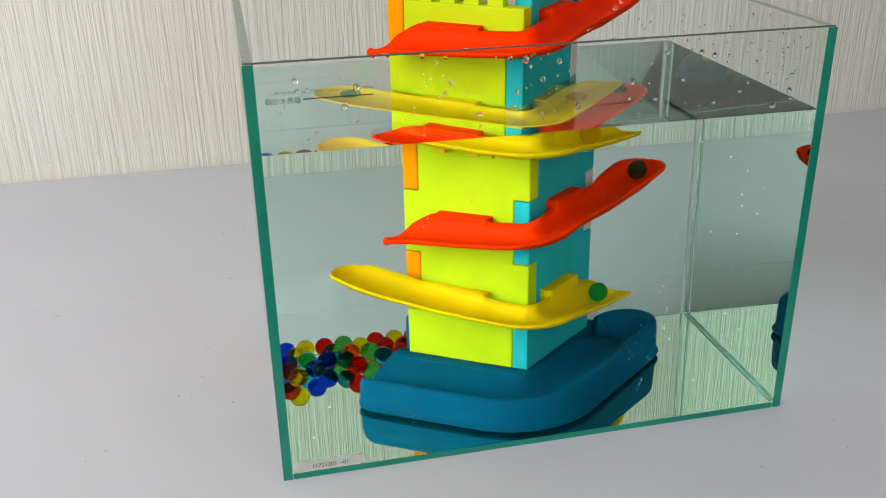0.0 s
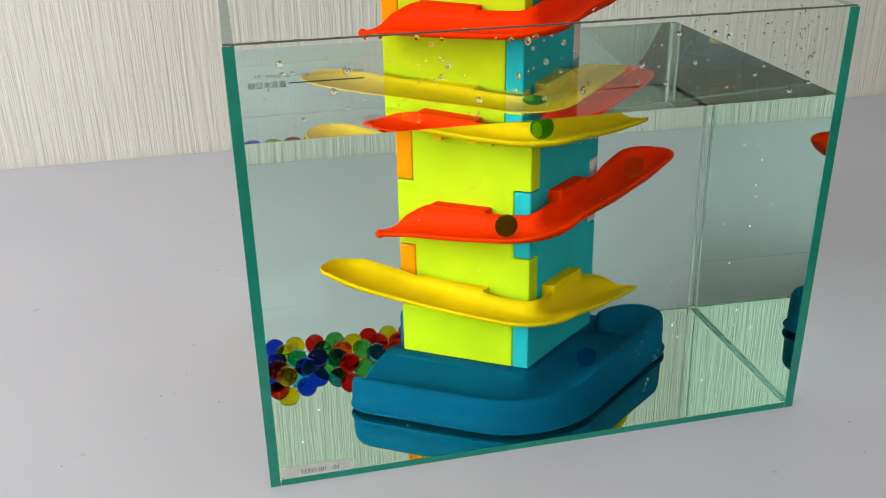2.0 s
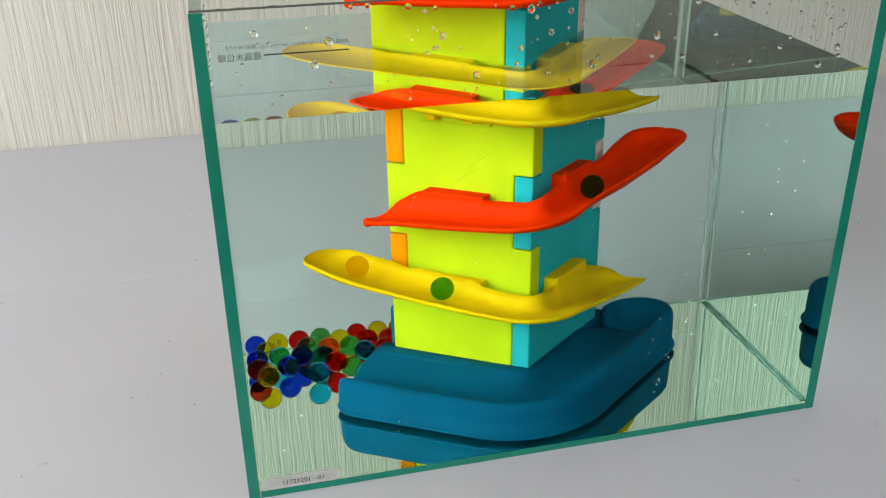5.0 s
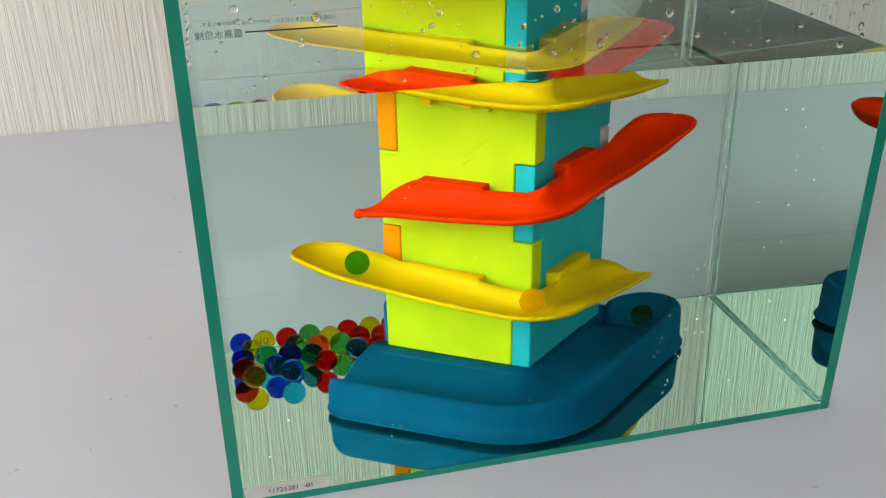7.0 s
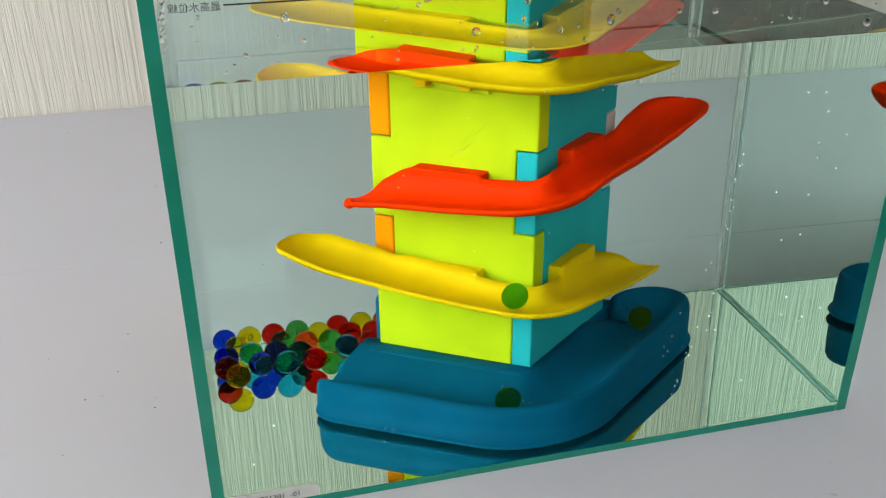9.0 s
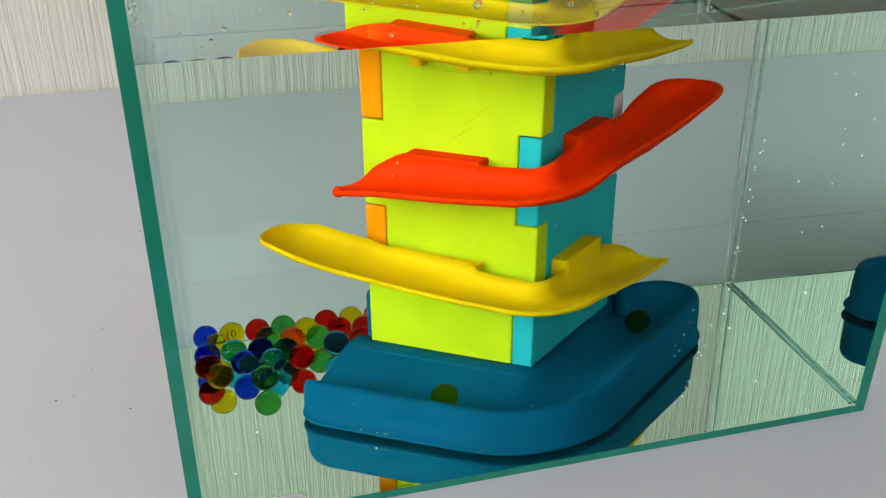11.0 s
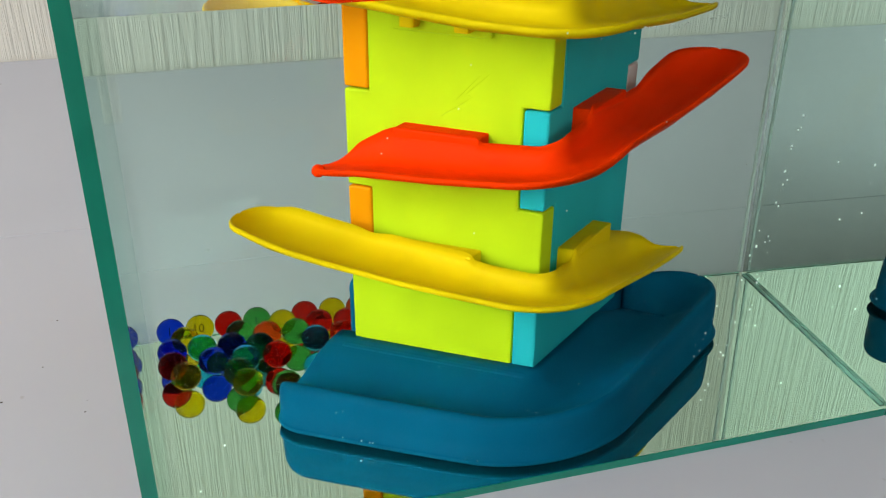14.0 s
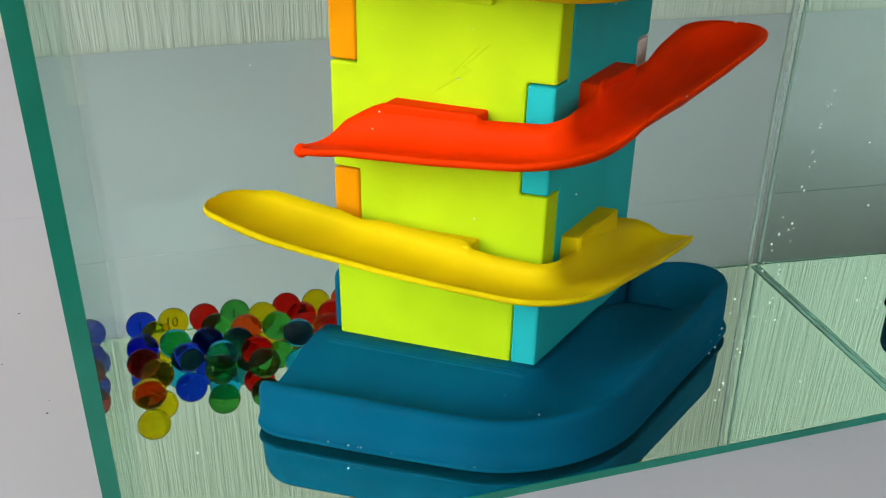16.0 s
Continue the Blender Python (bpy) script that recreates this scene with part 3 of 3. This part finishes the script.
def lot_sticker():
    bm = bmesh.new()
    w, h, r = 0.0455, 0.0078, 0.0028
    pts = []
    for cx_, cz_, a0 in ((w - r, h - r, 0), (r, h - r, 90), (r, r, 180), (w - r, r, 270)):
        for k in range(6):
            a = radians(a0 + k * 18)
            pts.append((0.0068 + cx_ + r * math.cos(a), 0.0050 + cz_ + r * math.sin(a)))
    grid_solid(bm, [[Vector((x, yy, z)) for x, z in pts] for yy in (-0.0009, -0.0002)])
    ob = part("paper_sticker", bm, LABEL)
    lettering("printed_number", "11721201  -01", INK, (0.0185, -0.0011, 0.0072), (1, 0, 0), (0, 0, 1), 0.0042, ob)
    return tagged(ob, "small white paper sticker with a printed lot number", "sticker")


glass_print()
lot_sticker()


def blobs(name, places, mat, label, category, flat=1.0, sub=2):
    """Many small rounded bodies in one mesh. places: centre, radius, squash axis and amount."""
    bm0 = bmesh.new()
    bmesh.ops.create_icosphere(bm0, subdivisions=sub, radius=1.0)
    bm0.verts.ensure_lookup_table()
    base_v = [v.co.copy() for v in bm0.verts]
    base_f = [[v.index for v in f.verts] for f in bm0.faces]
    bm0.free()
    vs, fs = [], []
    for c, sx, sy, sz in places:
        k = len(vs)
        vs += [(c[0] + p.x * sx, c[1] + p.y * sy, c[2] + p.z * sz) for p in base_v]
        fs += [[i + k for i in f] for f in base_f]
    me = bpy.data.meshes.new(name)
    me.from_pydata(vs, [], fs)
    me.materials.append(mat)
    for p in me.polygons:
        p.use_smooth = True
    ob = new(name, me)
    ob.visible_shadow = False
    return tagged(ob, label, category, kind="stuff")


rnd = random.Random(7)
drops = []
for _ in range(150):
    r = 0.0005 + 0.0016 * rnd.random() ** 2.6
    drops.append(((rnd.uniform(0.012, W - 0.012), G + 0.0004, rnd.uniform(HW + 0.003, H - 0.006)), r, r * 0.6, r * rnd.uniform(0.95, 1.3)))
for _ in range(70):
    r = 0.0004 + 0.0011 * rnd.random() ** 2
    drops.append(((rnd.uniform(W * 0.62, W - 0.02), D - G - 0.0004, rnd.uniform(HW + 0.004, H - 0.004)), r, r * 0.6, r * rnd.uniform(1.0, 1.7)))
for _ in range(45):
    r = 0.0004 + 0.0011 * rnd.random() ** 2
    drops.append(((W - G - 0.0004, rnd.uniform(0.02, D - 0.03), rnd.uniform(HW + 0.004, H - 0.004)), r * 0.6, r, r * rnd.uniform(1.0, 1.6)))
for _ in range(95):
    r = 0.0005 + 0.0012 * rnd.random() ** 2
    drops.append(((G + 0.0004, rnd.uniform(0.015, D - 0.02), rnd.uniform(HW + 0.003, H - 0.003)), r * 0.6, r, r * rnd.uniform(1.0, 1.8)))
for _ in range(26):
    r = 0.0006 + 0.0012 * rnd.random() ** 2
    drops.append(((rnd.uniform(0.012, W - 0.012), rnd.uniform(0.001, 0.005), H + 0.0002), r * 1.6, r, r * 0.45))
blobs("water_drops", drops, DROP, "clear water drops clinging to the dry glass", "water drops")

hang = []
for s in (-0.099, -0.092, -0.081, -0.055, -0.038, 0.004, 0.012, QUARTER + 0.02, QUARTER + 0.045, QUARTER + 0.058, QUARTER + 0.071, QUARTER + 0.083, QUARTER + 0.097, QUARTER + 0.112, QUARTER + 0.13, QUARTER + 0.145):
    (u, v), (du, dv) = arc_path(MID, s)
    o = 0.0375 if s > -0.095 else 0.024
    r = rnd.uniform(0.0011, 0.0020)
    hang.append((at(u + du * (o - MID), v + dv * (o - MID), lerp(RED_RIM, s) + 0.1255 - 0.0022), r, r, r * 1.15))
blobs("hanging_drops", hang, DROP, "water drops hanging from the upper red slide", "water drops")

fizz = []
BUBBLE_RUNS = ((0.2395, 0.0560, 0.0080, 0.0220, 7), (0.2480, 0.0260, 0.0110, 0.0430, 9), (0.2640, 0.0720, 0.0060, 0.1000, 22), (0.2560, 0.0900, 0.0060, 0.0250, 6), (0.3080, 0.0680, 0.0050, 0.1350, 9))
for x0, z0, dx, dz, n in BUBBLE_RUNS:
    for i in range(n):
        k = i / n
        r = 0.0002 + 0.0004 * rnd.random() ** 2
        fizz.append(((x0 + dx * k + rnd.uniform(-0.0014, 0.0014), G + 0.0012, z0 + dz * k + rnd.uniform(-0.006, 0.006)), r, r, r * 1.4))
for _ in range(46):
    r = rnd.uniform(0.0002, 0.00045)
    fizz.append(((rnd.uniform(0.015, W - 0.015), G + 0.0012, rnd.uniform(0.02, HW - 0.006)), r, r, r))
for s in [-0.084 + 0.10 * rnd.random() for i in range(8)]:
    r = rnd.uniform(0.0002, 0.0004)
    fizz.append((at(-s, -0.0672, 0.0084), r, r, r))
for i in range(26):
    (u, v), (du, dv) = arc_path(MID, 0.02 + 0.0052 * i + rnd.uniform(-0.002, 0.002))
    r = 0.0002 + 0.0005 * rnd.random() ** 2
    s = 0.02 + 0.0052 * i + rnd.uniform(-0.003, 0.003)
    fizz.append((at(u + du * 0.0175, v + dv * 0.0175, lerp(YELLOW_RIM, s) + 0.1250 - 0.0022 - rnd.uniform(0.0, 0.0016)), r, r, r))
blobs("air_bubbles", fizz, BUBBLE, "tiny air bubbles clinging under water", "bubbles", sub=1)

grit = []
for _ in range(60):
    r = rnd.uniform(0.0002, 0.0006)
    x, y = rnd.uniform(-0.30, 0.62), rnd.uniform(-0.12, 0.45)
    if -0.01 < x < W + 0.01 and -0.01 < y < D + 0.01:
        continue
    grit.append(((x, y, r * 0.4), r * 1.4, r, r * 0.5))
blobs("table_grit", grit, GRIT, "fine grit scattered over the table", "grit", sub=1)


def bead_mark(ob, body):
    """Dark figure moulded inside a bead, turned to the front of the tank."""
    c = Vector(ob.location)
    n = Vector((-0.12, -0.85, 0.45)).normalized()
    right = Vector((0, 0, 1)).cross(n).normalized()
    up = n.cross(right)
    half = 0.0018 * len(body)
    m = lettering("printed_mark", body, INK, -right * half - up * 0.0022 + n * 0.0020, right, up, 0.0062, ob, "dark figure inside the bead")
    m.visible_shadow = False
    return m


for ob, body in zip(MARKED, ("1", "10", "1")):
    bead_mark(ob, body)

ROLLING = {}
ROLLING[bead("cyan", 0, 0, 0, "see-through cyan bead rolling down the slides")] = [
    (0, 0.2466, 0.1182, 0.0678), (0.3, 0.2696, 0.1435, 0.0639), (0.5, 0.2772, 0.1424, 0.0255), (0.9, 0.2772, 0.1424, 0.0255),
    (1.3, 0.2665, 0.1300, 0.0255), (1.8, 0.2352, 0.0935, 0.0255), (2.1, 0.2238, 0.0802, 0.0255), (2.4, 0.2055, 0.0588, 0.0255),
    (2.7, 0.1847, 0.0420, 0.0252), (3, 0.1539, 0.0431, 0.0244), (3.3, 0.1376, 0.0547, 0.0240), (3.6, 0.1216, 0.0684, 0.0240),
    (3.9, 0.1029, 0.0844, 0.0240), (4.2, 0.0824, 0.1019, 0.0240), (4.5, 0.0830, 0.1225, 0.0111), (4.85, 0.0600, 0.1455, 0.0111),
    (5.6, 0.0425, 0.1555, 0.0111), (6.9, 0.0425, 0.1555, 0.0111), (7.5, 0.0492, 0.1650, 0.0111), (16, 0.0492, 0.1650, 0.0111),
]
ROLLING[bead("green", 0, 0, 0, "see-through green bead rolling down the slides")] = [
    (0, 0.2826, 0.1508, 0.1537), (0.3, 0.2685, 0.1344, 0.1511), (0.6, 0.2573, 0.1226, 0.1492), (0.9, 0.2405, 0.1056, 0.1470),
    (1.2, 0.2244, 0.0894, 0.1460), (1.5, 0.2055, 0.0699, 0.1446), (1.8, 0.1794, 0.0530, 0.1422), (2.1, 0.1551, 0.0692, 0.1400),
    (2.4, 0.1329, 0.0883, 0.1382), (2.7, 0.1132, 0.1052, 0.1372), (2.85, 0.1008, 0.1158, 0.1351), (3, 0.0884, 0.1251, 0.1187),
    (3.15, 0.0826, 0.1301, 0.1005), (3.3, 0.0800, 0.1256, 0.0946), (3.6, 0.0809, 0.1248, 0.0945), (3.9, 0.0872, 0.1198, 0.0936),
    (4.2, 0.0964, 0.1129, 0.0920), (4.8, 0.1187, 0.0964, 0.0893), (5.5, 0.1625, 0.0628, 0.0827), (6, 0.2203, 0.0876, 0.0736),
    (6.3, 0.2585, 0.1322, 0.0656), (6.5, 0.2765, 0.1515, 0.0594), (6.7, 0.2711, 0.1353, 0.0255), (6.9, 0.2764, 0.1415, 0.0255),
    (7.3, 0.2703, 0.1344, 0.0255), (7.7, 0.2512, 0.1121, 0.0255), (7.9, 0.2375, 0.0962, 0.0255), (8.1, 0.2306, 0.0882, 0.0255),
    (8.3, 0.2154, 0.0703, 0.0255), (8.5, 0.2032, 0.0561, 0.0255), (8.7, 0.1916, 0.0455, 0.0255), (8.9, 0.1702, 0.0386, 0.0248),
    (9.1, 0.1539, 0.0431, 0.0244), (9.2, 0.1468, 0.0474, 0.0242), (9.7, 0.1126, 0.0760, 0.0240), (10.2, 0.0833, 0.1012, 0.0240),
    (10.5, 0.0800, 0.1195, 0.0111), (10.9, 0.0500, 0.1395, 0.0111), (11.3, 0.0350, 0.1495, 0.0111), (12, 0.0371, 0.1504, 0.0111),
    (13.5, 0.0450, 0.1506, 0.0111), (14.5, 0.0445, 0.1508, 0.0111), (15.5, 0.0461, 0.1503, 0.0111), (16, 0.0477, 0.1501, 0.0111),
]
ROLLING[bead("green", 0, 0, 0, "see-through green bead rolling down the slides")] = [
    (0, 0.0735, 0.1313, 0.2145), (0.5, 0.0849, 0.1216, 0.2132), (1, 0.1090, 0.1036, 0.2108), (1.5, 0.1456, 0.0763, 0.2064),
    (1.8, 0.1668, 0.0591, 0.2054), (2.1, 0.1928, 0.0563, 0.2042), (2.4, 0.2225, 0.0901, 0.1986), (2.7, 0.2476, 0.1194, 0.1944),
    (3, 0.2648, 0.1379, 0.1939), (3.2, 0.2791, 0.1467, 0.1530), (3.6, 0.2833, 0.1516, 0.1538), (4.2, 0.2671, 0.1328, 0.1509),
    (4.7, 0.2405, 0.1056, 0.1470), (5.3, 0.2019, 0.0658, 0.1442), (5.8, 0.1674, 0.0586, 0.1411), (6.3, 0.1312, 0.0897, 0.1381),
    (6.5, 0.1181, 0.1010, 0.1375), (6.7, 0.1025, 0.1144, 0.1355), (6.8, 0.0926, 0.1215, 0.1145), (6.9, 0.0853, 0.1212, 0.0938),
    (7.1, 0.0853, 0.1212, 0.0938), (7.5, 0.0845, 0.1219, 0.0939), (7.9, 0.0974, 0.1122, 0.0919), (8.1, 0.1058, 0.1060, 0.0908),
    (8.3, 0.1178, 0.0971, 0.0894), (8.5, 0.1307, 0.0874, 0.0870), (8.7, 0.1464, 0.0757, 0.0843), (8.9, 0.1599, 0.0650, 0.0828),
    (9.1, 0.1775, 0.0532, 0.0816), (9.2, 0.1904, 0.0549, 0.0805), (9.5, 0.2353, 0.1051, 0.0699), (9.8, 0.2774, 0.1526, 0.0554),
    (10.05, 0.2748, 0.1398, 0.0255), (10.7, 0.2680, 0.1318, 0.0255), (11.3, 0.2489, 0.1096, 0.0255), (11.5, 0.2444, 0.1042, 0.0255),
    (11.7, 0.2329, 0.0908, 0.0255), (11.9, 0.2222, 0.0784, 0.0255), (12.1, 0.2077, 0.0615, 0.0255), (12.3, 0.1963, 0.0487, 0.0255),
    (12.5, 0.1818, 0.0408, 0.0251), (12.7, 0.1596, 0.0404, 0.0245), (12.9, 0.1439, 0.0494, 0.0241), (13.1, 0.1314, 0.0600, 0.0240),
    (13.3, 0.1171, 0.0722, 0.0240), (13.5, 0.1029, 0.0844, 0.0240), (13.8, 0.0806, 0.1034, 0.0240), (14, 0.0670, 0.1278, 0.0111),
    (14.25, 0.0621, 0.1379, 0.0111), (14.5, 0.0592, 0.1452, 0.0111), (15, 0.0616, 0.1503, 0.0111), (16, 0.0677, 0.1499, 0.0111),
]
ROLLING[bead("yellow", 0, 0, 0, "see-through yellow bead rolling down the slides")] = [
    (0, 0.2292, 0.0978, 0.1972), (0.3, 0.2505, 0.1228, 0.1940), (0.6, 0.2743, 0.1490, 0.1900), (0.8, 0.2833, 0.1516, 0.1538),
    (1.6, 0.2833, 0.1516, 0.1538), (2.1, 0.2671, 0.1328, 0.1509), (2.4, 0.2550, 0.1203, 0.1489), (2.7, 0.2359, 0.1010, 0.1464),
    (3, 0.2108, 0.0754, 0.1451), (3.3, 0.1940, 0.0572, 0.1434), (3.6, 0.1683, 0.0579, 0.1412), (3.9, 0.1510, 0.0727, 0.1396),
    (4.1, 0.1370, 0.0848, 0.1384), (4.2, 0.1304, 0.0904, 0.1381), (4.6, 0.1025, 0.1144, 0.1355), (4.75, 0.0890, 0.1245, 0.1157),
    (4.9, 0.0800, 0.1256, 0.0946), (5.4, 0.0872, 0.1198, 0.0936), (6, 0.1140, 0.0998, 0.0898), (6.3, 0.1325, 0.0861, 0.0867),
    (6.5, 0.1473, 0.0750, 0.0842), (6.7, 0.1590, 0.0657, 0.0829), (6.9, 0.1714, 0.0556, 0.0821), (7.1, 0.1851, 0.0533, 0.0810),
    (7.3, 0.2084, 0.0736, 0.0768), (7.7, 0.2442, 0.1156, 0.0682), (7.9, 0.2570, 0.1304, 0.0658), (8.1, 0.2776, 0.1528, 0.0577),
    (8.3, 0.2756, 0.1406, 0.0255), (8.7, 0.2711, 0.1353, 0.0255), (9, 0.2673, 0.1309, 0.0255), (9.2, 0.2604, 0.1229, 0.0255),
    (9.8, 0.2268, 0.0837, 0.0255), (10.4, 0.1778, 0.0396, 0.0250), (10.9, 0.1376, 0.0547, 0.0240), (11.3, 0.1108, 0.0776, 0.0240),
    (11.5, 0.0948, 0.0913, 0.0240), (11.7, 0.0815, 0.1027, 0.0240), (11.8, 0.0800, 0.1175, 0.0111), (12, 0.0595, 0.1289, 0.0111),
    (12.3, 0.0447, 0.1359, 0.0111), (12.5, 0.0404, 0.1376, 0.0111), (13.5, 0.0491, 0.1366, 0.0111), (14, 0.0484, 0.1372, 0.0111),
    (14.25, 0.0352, 0.1340, 0.0111), (14.5, 0.0225, 0.1362, 0.0111), (15, 0.0132, 0.1342, 0.0111), (16, 0.0151, 0.1357, 0.0111),
]


def motions():
    for ob, rows in ROLLING.items():
        walk(ob, [(t, pose(x, y, z)) for t, x, y, z in rows])


motions()
